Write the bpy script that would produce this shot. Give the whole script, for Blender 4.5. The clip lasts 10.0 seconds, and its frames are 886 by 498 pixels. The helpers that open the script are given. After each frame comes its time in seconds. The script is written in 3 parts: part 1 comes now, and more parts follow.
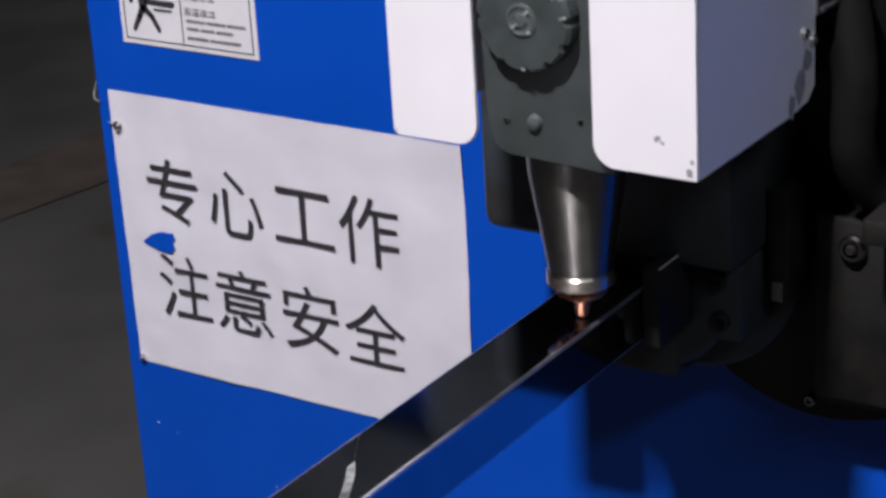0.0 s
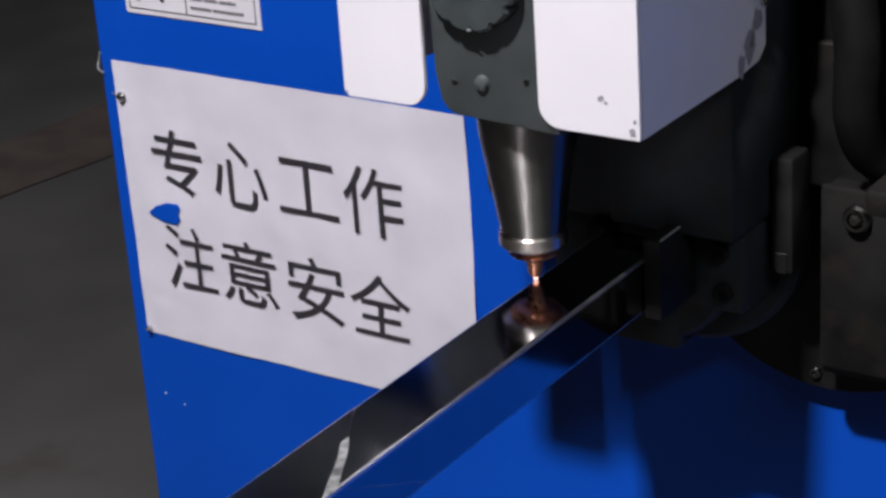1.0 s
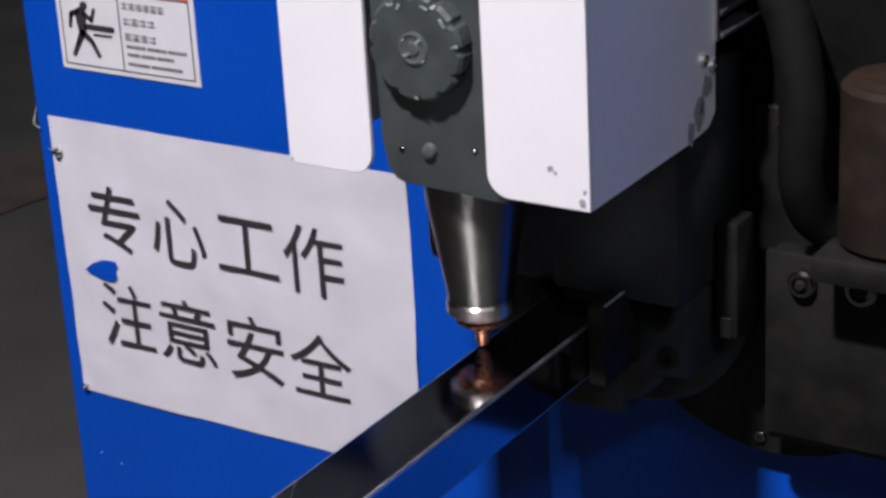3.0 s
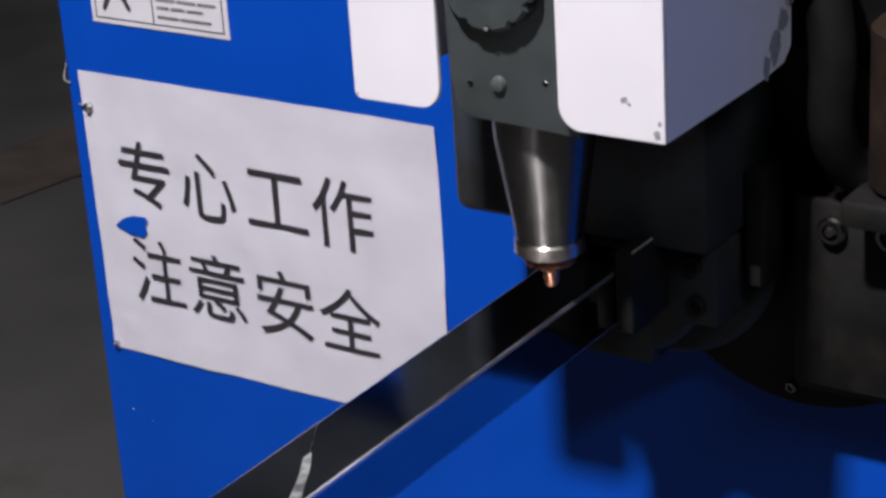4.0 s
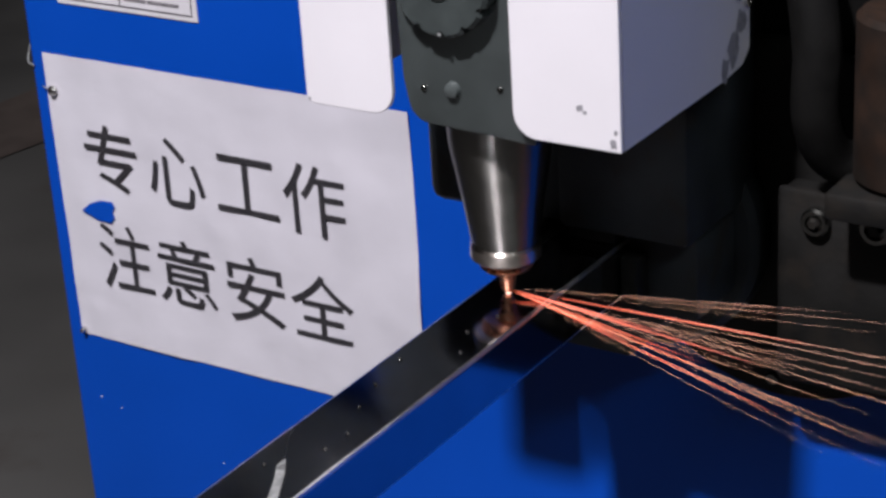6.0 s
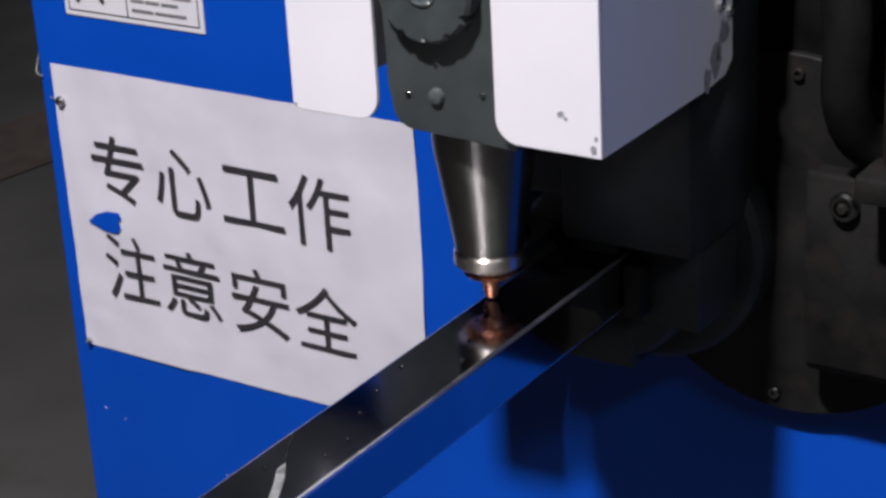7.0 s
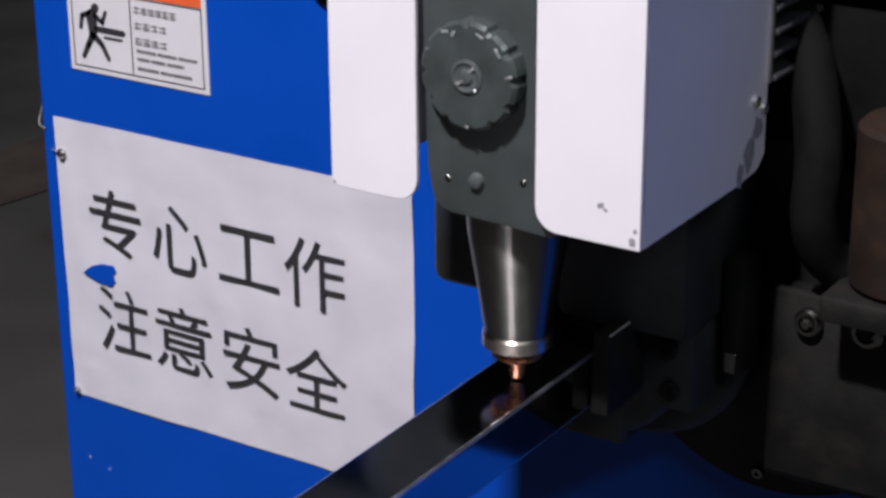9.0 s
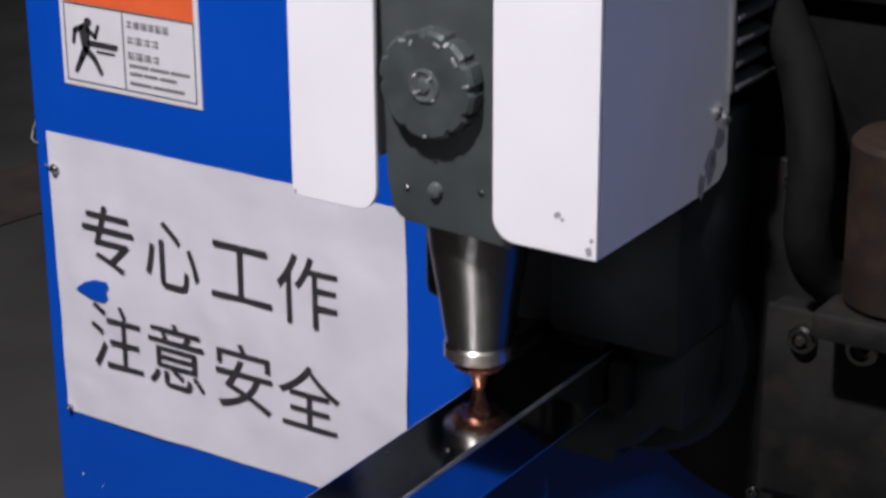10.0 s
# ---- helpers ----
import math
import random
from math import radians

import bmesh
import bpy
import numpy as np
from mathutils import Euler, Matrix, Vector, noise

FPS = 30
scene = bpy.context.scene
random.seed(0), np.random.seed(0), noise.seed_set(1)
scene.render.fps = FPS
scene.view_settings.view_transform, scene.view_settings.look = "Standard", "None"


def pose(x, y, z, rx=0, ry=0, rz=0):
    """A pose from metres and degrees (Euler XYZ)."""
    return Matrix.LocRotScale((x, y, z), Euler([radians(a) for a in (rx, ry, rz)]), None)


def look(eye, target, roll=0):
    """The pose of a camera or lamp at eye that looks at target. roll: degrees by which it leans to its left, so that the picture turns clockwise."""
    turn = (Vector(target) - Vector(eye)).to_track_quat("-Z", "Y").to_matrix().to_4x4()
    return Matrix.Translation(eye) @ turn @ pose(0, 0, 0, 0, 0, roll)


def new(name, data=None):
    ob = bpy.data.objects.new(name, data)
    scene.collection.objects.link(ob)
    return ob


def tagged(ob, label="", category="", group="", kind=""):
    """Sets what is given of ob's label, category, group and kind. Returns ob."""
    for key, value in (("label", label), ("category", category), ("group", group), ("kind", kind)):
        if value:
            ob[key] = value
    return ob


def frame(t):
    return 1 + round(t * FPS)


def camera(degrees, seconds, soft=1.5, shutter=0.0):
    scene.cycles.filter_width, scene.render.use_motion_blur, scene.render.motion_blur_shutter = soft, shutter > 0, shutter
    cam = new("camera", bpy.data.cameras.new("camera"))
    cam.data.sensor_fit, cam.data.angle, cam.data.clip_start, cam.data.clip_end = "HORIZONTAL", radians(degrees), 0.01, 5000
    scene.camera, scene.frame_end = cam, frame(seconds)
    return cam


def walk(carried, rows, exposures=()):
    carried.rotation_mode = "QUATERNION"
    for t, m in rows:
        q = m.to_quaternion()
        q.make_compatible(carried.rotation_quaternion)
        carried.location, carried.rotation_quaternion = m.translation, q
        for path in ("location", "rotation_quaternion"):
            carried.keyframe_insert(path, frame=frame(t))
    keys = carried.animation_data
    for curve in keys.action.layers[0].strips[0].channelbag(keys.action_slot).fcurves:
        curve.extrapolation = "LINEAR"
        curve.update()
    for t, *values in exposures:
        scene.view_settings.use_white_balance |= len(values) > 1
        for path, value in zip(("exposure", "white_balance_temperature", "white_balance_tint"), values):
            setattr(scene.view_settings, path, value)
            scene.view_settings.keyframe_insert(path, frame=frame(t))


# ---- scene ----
cam = camera(24.0, 10.0, soft=3.0, shutter=0.5)
walk(cam, [
    (0.0, pose(0.9829, -1.0356, 1.4907, 68.017, 3.146, 32.970)),
    (0.5, pose(0.9909, -1.0196, 1.4850, 67.229, 3.540, 33.628)),
    (1.0, pose(0.9907, -1.0177, 1.4894, 67.096, 3.644, 33.648)),
    (1.5, pose(0.9908, -1.0085, 1.4870, 67.033, 3.893, 33.680)),
    (2.0, pose(0.9778, -1.0164, 1.5026, 67.314, 3.110, 32.545)),
    (3.5, pose(0.9817, -0.9973, 1.4925, 67.987, 2.971, 32.084)),
    (4.0, pose(0.9864, -0.9982, 1.4774, 67.574, 3.424, 33.233)),
    (4.5, pose(0.9724, -0.9923, 1.4903, 66.730, 3.456, 32.263)),
    (5.0, pose(0.9730, -0.9899, 1.4864, 66.724, 2.965, 31.954)),
    (5.5, pose(0.9626, -0.9709, 1.4714, 66.667, 2.992, 32.544)),
    (6.0, pose(0.9667, -0.9744, 1.4858, 66.314, 3.304, 32.311)),
    (7.3, pose(0.9733, -0.9820, 1.4775, 67.247, 2.677, 33.074)),
    (7.5, pose(0.9712, -0.9878, 1.4792, 67.123, 2.125, 33.114)),
    (7.8, pose(0.9635, -0.9877, 1.5032, 66.280, 1.427, 33.843)),
    (7.9, pose(0.9605, -0.9939, 1.4994, 67.008, 0.771, 34.268)),
    (8.0, pose(0.9572, -1.0017, 1.4977, 67.350, 0.356, 34.814)),
    (8.1, pose(0.9583, -1.0093, 1.4836, 68.207, 0.104, 34.730)),
    (8.5, pose(0.9547, -1.0229, 1.5016, 67.645, 0.546, 31.383)),
    (9.0, pose(0.9631, -1.0036, 1.5013, 68.331, 0.294, 32.598)),
    (9.5, pose(0.9580, -1.0002, 1.5013, 68.425, -0.078, 32.211)),
    (9.8, pose(0.9560, -1.0005, 1.4888, 68.775, 0.088, 32.281)),
    (10.0, pose(0.9677, -0.9901, 1.4942, 68.922, 0.275, 32.937)),
], exposures=[(0.0, 0.0), (8.8, 0.0), (9.4, -0.14), (10.0, -0.06)])

# ---- world and lamps ----
world = bpy.data.worlds.new("workshop_air")
scene.world = world
world.use_nodes = True
world.node_tree.nodes["Background"].inputs["Color"].default_value = (0.80, 0.86, 1.0, 1)
world.node_tree.nodes["Background"].inputs["Strength"].default_value = 0.16


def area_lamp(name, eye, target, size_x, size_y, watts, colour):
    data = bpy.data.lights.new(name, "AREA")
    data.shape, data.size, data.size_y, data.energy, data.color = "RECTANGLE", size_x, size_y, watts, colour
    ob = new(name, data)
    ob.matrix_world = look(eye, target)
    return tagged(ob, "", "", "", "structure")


area_lamp("bay_lamp", (0.57, -1.82, 3.55), (0.44, -0.05, 0.95), 0.16, 0.10, 182, (0.98, 0.955, 1.0))
# unseen lamp added as fill for the dark right-hand side
area_lamp("fill_lamp", (4.2, -2.6, 4.9), (0.5, 0.0, 1.0), 2.4, 0.25, 58, (0.86, 0.95, 1.0))

# ---- materials ----


def nodes_of(name):
    mat = bpy.data.materials.new(name)
    mat.use_nodes = True
    nt = mat.node_tree
    return mat, nt, nt.nodes["Principled BSDF"]


def surface(name, colour, rough=0.5, metal=0.0, spread=0.12, scale=30.0, fine=400.0, bump=0.15, dirt=None, dirt_at=(0.60, 0.75), spec=0.5, drawn=0.0, turned=0.0):
    """A painted, cast or drawn surface: base colour with cloudy variation, fine grain in the bump and uneven gloss."""
    mat, nt, b = nodes_of(name)
    tc = nt.nodes.new("ShaderNodeTexCoord")
    big = nt.nodes.new("ShaderNodeTexNoise")
    big.inputs["Scale"].default_value, big.inputs["Detail"].default_value = scale, 6
    small = nt.nodes.new("ShaderNodeTexNoise")
    small.inputs["Scale"].default_value, small.inputs["Detail"].default_value = fine, 3
    nt.links.new(tc.outputs["Object"], big.inputs["Vector"])
    nt.links.new(tc.outputs["Object"], small.inputs["Vector"])
    ramp = nt.nodes.new("ShaderNodeValToRGB")
    lo = [c * (1 - spread) for c in colour]
    hi = [min(1, c * (1 + spread)) for c in colour]
    ramp.color_ramp.elements[0].position, ramp.color_ramp.elements[1].position = 0.3, 0.7
    ramp.color_ramp.elements[0].color, ramp.color_ramp.elements[1].color = (*lo, 1), (*hi, 1)
    nt.links.new(big.outputs["Fac"], ramp.inputs["Fac"])
    out = ramp.outputs["Color"]
    if dirt:
        spot = nt.nodes.new("ShaderNodeTexNoise")
        spot.inputs["Scale"].default_value, spot.inputs["Detail"].default_value = scale * 1.7, 9
        nt.links.new(tc.outputs["Object"], spot.inputs["Vector"])
        step = nt.nodes.new("ShaderNodeMapRange")
        step.inputs["From Min"].default_value, step.inputs["From Max"].default_value = dirt_at
        nt.links.new(spot.outputs["Fac"], step.inputs["Value"])
        mix = nt.nodes.new("ShaderNodeMixRGB")
        mix.inputs["Color2"].default_value = (*dirt, 1)
        nt.links.new(step.outputs["Result"], mix.inputs["Fac"])
        nt.links.new(out, mix.inputs["Color1"])
        out = mix.outputs["Color"]
    nt.links.new(out, b.inputs["Base Color"])
    gloss = nt.nodes.new("ShaderNodeMapRange")
    gloss.inputs["To Min"].default_value, gloss.inputs["To Max"].default_value = max(0.02, rough * 0.75), min(1, rough * 1.3)
    nt.links.new(big.outputs["Fac"], gloss.inputs["Value"])
    nt.links.new(gloss.outputs["Result"], b.inputs["Roughness"])
    b.inputs["Metallic"].default_value = metal
    b.inputs["Specular IOR Level"].default_value = spec
    if drawn:
        # grain drawn along the object's y axis
        way = nt.nodes.new("ShaderNodeTangent")
        way.direction_type, way.axis = "RADIAL", "Y"
        nt.links.new(way.outputs["Tangent"], b.inputs["Tangent"])
        b.inputs["Anisotropic"].default_value = drawn
    if turned:
        # fine grooves round the object's z axis
        way = nt.nodes.new("ShaderNodeTangent")
        way.direction_type, way.axis = "RADIAL", "Z"
        nt.links.new(way.outputs["Tangent"], b.inputs["Tangent"])
        b.inputs["Anisotropic"].default_value, b.inputs["Anisotropic Rotation"].default_value = turned, 0.25
    bm_ = nt.nodes.new("ShaderNodeBump")
    bm_.inputs["Strength"].default_value, bm_.inputs["Distance"].default_value = bump, 0.0006
    nt.links.new(small.outputs["Fac"], bm_.inputs["Height"])
    nt.links.new(bm_.outputs["Normal"], b.inputs["Normal"])
    return mat


def glow(name, colour, strength):
    mat, nt, b = nodes_of(name)
    b.inputs["Base Color"].default_value = (*colour, 1)
    b.inputs["Emission Color"].default_value = (*colour, 1)
    b.inputs["Emission Strength"].default_value = strength
    return mat


BLUE = surface("blue_powder_coat", (0.0, 0.051, 0.36), 0.45, spread=0.05, scale=9, fine=900, bump=0.12, spec=0.25)
WHITE = surface("white_powder_coat", (0.635, 0.605, 0.638), 0.45, spread=0.03, scale=14, fine=900, bump=0.10)
PAPER = surface("printed_paper", (0.52, 0.50, 0.55), 0.75, spread=0.05, scale=22, fine=55, bump=0.8)
INK = surface("black_ink", (0.022, 0.020, 0.024), 0.6, spread=0.2, scale=200, fine=900)
PRINT = surface("grey_black_print", (0.15, 0.14, 0.15), 0.6, spread=0.6, scale=600)
LABEL = surface("label_vinyl", (0.55, 0.53, 0.56), 0.4, spread=0.04, scale=40)
ORANGE = surface("orange_print", (0.62, 0.10, 0.03), 0.45, spread=0.08, scale=60)
GREY = surface("grey_anodised_housing", (0.043, 0.050, 0.050), 0.34, spread=0.15, scale=45, fine=700, bump=0.2)
SATIN = surface("satin_grey_enamel", (0.040, 0.047, 0.047), 0.24, spread=0.2, scale=60, fine=600, bump=0.15)
GLOSSY = surface("glossy_grey_enamel", (0.060, 0.068, 0.068), 0.13, spread=0.15, scale=120, fine=500, bump=0.1)
BLACK = surface("black_oxide_steel", (0.023, 0.027, 0.032), 0.55, metal=0.0, spread=0.35, scale=25, fine=300, bump=0.4, dirt=(0.022, 0.020, 0.019), dirt_at=(0.52, 0.70), spec=0.25)
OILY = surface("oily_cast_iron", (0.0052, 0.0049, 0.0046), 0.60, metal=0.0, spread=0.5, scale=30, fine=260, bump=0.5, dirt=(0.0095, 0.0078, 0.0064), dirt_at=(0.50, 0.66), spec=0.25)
RUBBER = surface("black_bellows_cloth", (0.040, 0.040, 0.045), 0.32, spread=0.2, scale=60)
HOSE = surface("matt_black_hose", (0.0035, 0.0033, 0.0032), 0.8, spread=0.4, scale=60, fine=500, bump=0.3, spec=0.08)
CHROME = surface("bright_screw_steel", (0.62, 0.60, 0.58), 0.22, metal=1.0, spread=0.1, scale=200, bump=0.05)
BRUSHED = surface("turned_steel", (0.150, 0.148, 0.140), 0.24, metal=1.0, spread=0.12, scale=120, fine=700, bump=0.12)
CONE = surface("turned_steel_cone", (0.22, 0.212, 0.198), 0.36, metal=1.0, spread=0.10, scale=90, fine=700, bump=0.08, turned=0.95)
COPPER = surface("nozzle_copper", (0.62, 0.28, 0.17), 0.28, metal=1.0, spread=0.15, scale=150, bump=0.1)
RING = surface("plated_lock_ring", (0.58, 0.52, 0.47), 0.32, metal=1.0, spread=0.12, scale=150, bump=0.1, turned=0.8)
MIRROR = surface("polished_stainless", (0.42, 0.42, 0.44), 0.09, metal=1.0, spread=0.05, scale=35, fine=500, bump=0.006, drawn=0.9)
NARROW = surface("brushed_stainless", (0.43, 0.44, 0.46), 0.08, metal=1.0, spread=0.06, scale=35, fine=500, bump=0.006, drawn=0.4)
FILM = surface("film_covered_stainless", (0.46, 0.46, 0.47), 0.10, metal=1.0, spread=0.10, scale=60, fine=300, bump=0.012, drawn=0.9)
# paler, rougher copy of the tube steel that paints in the corner highlight
CORNER_GLINT = surface("tube_corner_glint", (0.66, 0.66, 0.68), 0.34, metal=1.0, spread=0.10, scale=80, fine=500, bump=0.03)
FILM_EDGE = surface("lifted_film_edge", (0.17, 0.17, 0.165), 0.45, spread=0.8, scale=160)
RUSTY = surface("rusty_brown_steel", (0.020, 0.0100, 0.0058), 0.75, spread=0.5, scale=32, fine=300, bump=0.4, dirt=(0.009, 0.006, 0.0045), dirt_at=(0.40, 0.66), spec=0.2)
WORNBLACK = surface("worn_black_steel", (0.0075, 0.0073, 0.0070), 0.6, spread=0.5, scale=60, spec=0.2)
# pale colour that paints in the glint on the worn jaw edge
EDGE_GLINT = surface("pale_edge_glint", (0.40, 0.40, 0.39), 0.45, metal=0.3, spread=0.3, scale=400)
PALE_METAL = surface("pale_grey_metal", (0.17, 0.175, 0.175), 0.4, spread=0.5, scale=500)
SCUFF = surface("worn_paint", (0.24, 0.23, 0.25), 0.6, spread=0.3, scale=300)
CONCRETE = surface("dusty_concrete", (0.078, 0.075, 0.072), 0.8, spread=0.25, scale=2.2, fine=120, bump=0.4, dirt=(0.06, 0.05, 0.045))
RUST = surface("red_brown_joint", (0.088, 0.068, 0.060), 0.85, spread=0.25, scale=9)
DARKWALL = surface("dim_workshop_wall", (0.05, 0.05, 0.05), 0.85, spread=0.3, scale=1.5)
SPARK = glow("hot_spark", (1.0, 0.26, 0.11), 1.1)
SPARK_CORE = glow("bright_spark", (1.0, 0.55, 0.38), 2.6)
EMBER_HAZE = glow("red_ember_haze", (1.0, 0.16, 0.07), 0.06)
BURST = glow("burst_spark", (1.0, 0.32, 0.11), 1.3)
BURST_CORE = glow("white_hot_burst", (1.0, 0.50, 0.22), 4.0)
HAZE = glow("dull_burst_glow", (1.0, 0.37, 0.16), 0.80)
MOLTEN = glow("molten_metal", (1.0, 0.58, 0.46), 2.4)

# ---- builders ----


def mesh_object(name, bm, material, parent=None, label="", smooth=True):
    me = bpy.data.meshes.new(name)
    bm.normal_update()
    bm.to_mesh(me)
    bm.free()
    me.materials.append(material)
    if smooth:
        for p in me.polygons:
            p.use_smooth = True
        me.set_sharp_from_angle(angle=radians(24))
    ob = new(name, me)
    if parent:
        ob.parent = parent
    if label:
        ob["label"] = label
    return ob


def part(name, bm, material, parent, label="", smooth=True):
    return mesh_object(name, bm, material, parent, label, smooth)


def thing(name, at, label, category, group="", kind=""):
    ob = new(name)
    ob.empty_display_size = 0.02
    ob.matrix_basis = at if isinstance(at, Matrix) else Matrix.Translation(at)
    return tagged(ob, label, category, group, kind)


def block(lo, hi, bevel=0.002, segments=2, bm=None):
    bm = bm or bmesh.new()
    c = [(a + b) / 2 for a, b in zip(lo, hi)]
    s = [b - a for a, b in zip(lo, hi)]
    made = bmesh.ops.create_cube(bm, size=1.0, matrix=Matrix.Translation(c) @ Matrix.Diagonal((*s, 1)))
    if bevel:
        edges = {e for v in made["verts"] for e in v.link_edges}
        bmesh.ops.bevel(bm, geom=list(edges), offset=bevel, segments=segments, profile=0.5, affect="EDGES")
    return bm


def lathe(profile, steps=40, m=Matrix(), bm=None):
    """Turns (radius, height) pairs about z."""
    bm = bm or bmesh.new()
    rings = []
    for r, z in profile:
        rings.append([bm.verts.new(m @ Vector((r * math.cos(2 * math.pi * k / steps), r * math.sin(2 * math.pi * k / steps), z))) for k in range(steps)])
    for a, b in zip(rings, rings[1:]):
        for k in range(steps):
            bm.faces.new((a[k], a[(k + 1) % steps], b[(k + 1) % steps], b[k]))
    bm.faces.new(rings[0][::-1])
    bm.faces.new(rings[-1])
    bmesh.ops.recalc_face_normals(bm, faces=bm.faces[:])
    return bm


def prism(outline, y0, y1, bevel=0.0):
    """A plate: an outline of (x, z) pairs, from y0 (front) to y1."""
    bm = bmesh.new()
    front = [bm.verts.new((x, y0, z)) for x, z in outline]
    face = bm.faces.new(front)
    made = bmesh.ops.extrude_face_region(bm, geom=[face])
    bmesh.ops.translate(bm, vec=(0, y1 - y0, 0), verts=[v for v in made["geom"] if isinstance(v, bmesh.types.BMVert)])
    bmesh.ops.recalc_face_normals(bm, faces=bm.faces[:])
    if bevel:
        bmesh.ops.bevel(bm, geom=bm.edges[:], offset=bevel, segments=2, profile=0.5, affect="EDGES", clamp_overlap=True)
    return bm


def arc(cx, cz, r, a0, a1, n=8):
    return [(cx + r * math.cos(radians(a0 + (a1 - a0) * k / n)), cz + r * math.sin(radians(a0 + (a1 - a0) * k / n))) for k in range(n + 1)]


TO_FRONT = pose(0, 0, 0, 90, 0, 0)     # turns z to -y


def socket_screw(parent, x, y, z, r, depth=0.006, material=None, turn=None):
    m = Matrix.Translation((x, y, z)) @ (turn or TO_FRONT)
    prof = [(r * 0.5, -0.004), (r, -0.004), (r, depth * 0.8), (r * 0.86, depth), (r * 0.55, depth), (r * 0.5, depth * 0.4)]
    return part("screw", lathe(prof, 20, m), material or CHROME, parent, "bright socket screw")


def lettering(text, x, z, w, h, material, parent):
    """One printed character, fitted to its width and height, centred on (x, z) of the parent's front."""
    data = bpy.data.curves.new("character", "FONT")
    data.body, data.size = text, 0.05
    tmp = new("character", data)
    deps = bpy.context.evaluated_depsgraph_get()
    deps.update()
    me = bpy.data.meshes.new_from_object(tmp.evaluated_get(deps))
    bpy.data.objects.remove(tmp)
    xs = [v.co.x for v in me.vertices]
    ys = [v.co.y for v in me.vertices]
    me.transform(Matrix.Translation((x, -0.0023, z)) @ TO_FRONT @ Matrix.Diagonal((w / (max(xs) - min(xs)), h / (max(ys) - min(ys)), 1, 1)) @ Matrix.Translation((-(max(xs) + min(xs)) / 2, -(max(ys) + min(ys)) / 2, 0)))
    me.materials.clear()
    me.materials.append(material)
    ob = new("character", me)
    ob.parent = parent
    return ob


def hose(points, r, steps=12):
    """A round hose along a smooth line through the points."""
    line = []
    n = len(points)
    for k in range(n - 1):
        p0, p1, p2, p3 = (Vector(points[max(0, min(n - 1, k + d))]) for d in (-1, 0, 1, 2))
        for j in range(8):
            u = j / 8
            line.append(0.5 * ((2 * p1) + (p2 - p0) * u + (2 * p0 - 5 * p1 + 4 * p2 - p3) * u * u + (3 * p1 - p0 - 3 * p2 + p3) * u ** 3))
    line.append(Vector(points[-1]))
    bm = bmesh.new()
    rings = []
    for k, p in enumerate(line):
        way = (line[min(k + 1, len(line) - 1)] - line[max(k - 1, 0)]).normalized()
        a = way.cross(Vector((0.3, 1, 0.1))).normalized()
        b = way.cross(a)
        rings.append([bm.verts.new(p + r * (a * math.cos(2 * math.pi * j / steps) + b * math.sin(2 * math.pi * j / steps))) for j in range(steps)])
    for a, b in zip(rings, rings[1:]):
        for j in range(steps):
            bm.faces.new((a[j], a[(j + 1) % steps], b[(j + 1) % steps], b[j]))
    bm.faces.new(rings[0][::-1])
    bm.faces.new(rings[-1])
    bmesh.ops.recalc_face_normals(bm, faces=bm.faces[:])
    return bm


# ---- workshop ----
TUBE_X, TUBE_Z = 0.4684, 1.0283
W_, H_ = 0.040, 0.031


def floor():
    bm = bmesh.new()
    bmesh.ops.create_grid(bm, x_segments=40, y_segments=40, size=12)
    for v in bm.verts:
        v.co.z = 0.004 * noise.noise(v.co * 0.7)
    ob = mesh_object("floor", bm, CONCRETE)
    tagged(ob, "dusty grey concrete workshop floor in dim light", "floor", "", "structure")
    bm = bmesh.new()
    rows = []
    for k in range(40):
        s = k / 39
        y = -1.0 + 9.0 * s
        x = -2.13 + 0.12 * (y - 1.8) + 0.03 * math.sin(9 * s)
        w = 0.130 + 0.050 * noise.noise((k * 0.4, 0, 0))
        rows.append((bm.verts.new((x - w, y, 0.0035)), bm.verts.new((x + w, y, 0.0035))))
    for a, b in zip(rows, rows[1:]):
        bm.faces.new((a[0], b[0], b[1], a[1]))
    part("expansion_joint", bm, RUST, ob, "red-brown stained floor joint")


def walls():
    for name, lo, hi in (("wall_north", (-12, 11.8, 0), (12, 12, 6)), ("wall_west", (-12, -12, 0), (-11.8, 11.8, 6)),
                         ("wall_east", (11.8, -12, 0), (12, 11.8, 6)), ("wall_south", (-11.8, -12, 0), (11.8, -11.8, 6))):
        tagged(mesh_object(name, block(lo, hi, 0), DARKWALL), "dim grey workshop wall", "wall", "", "structure")
    tagged(mesh_object("ceiling", block((-12, -12, 6), (12, 12, 6.2), 0), DARKWALL), "dark workshop ceiling", "ceiling", "", "structure")


def folded_panel(x0, x1, z0, z1, r):
    """A flat front sheet whose outer edge is bent back in a rounded fold."""
    bm = bmesh.new()
    line = [(x1, 0.004), (x1, 0.0)] + [(x0 + r - r * math.sin(radians(a)), r - r * math.cos(radians(a))) for a in range(0, 91, 10)] + [(x0, 0.0125), (x0 + 0.0030, 0.0125), (x0 + 0.0030, 0.004)]
    low = [bm.verts.new((x, y, z0)) for x, y in line]
    high = [bm.verts.new((x, y, z1)) for x, y in line]
    for k in range(len(line)):
        j = (k + 1) % len(line)
        bm.faces.new((low[k], low[j], high[j], high[k]))
    bm.faces.new(low[::-1])
    bm.faces.new(high)
    bmesh.ops.recalc_face_normals(bm, faces=bm.faces[:])
    return bm


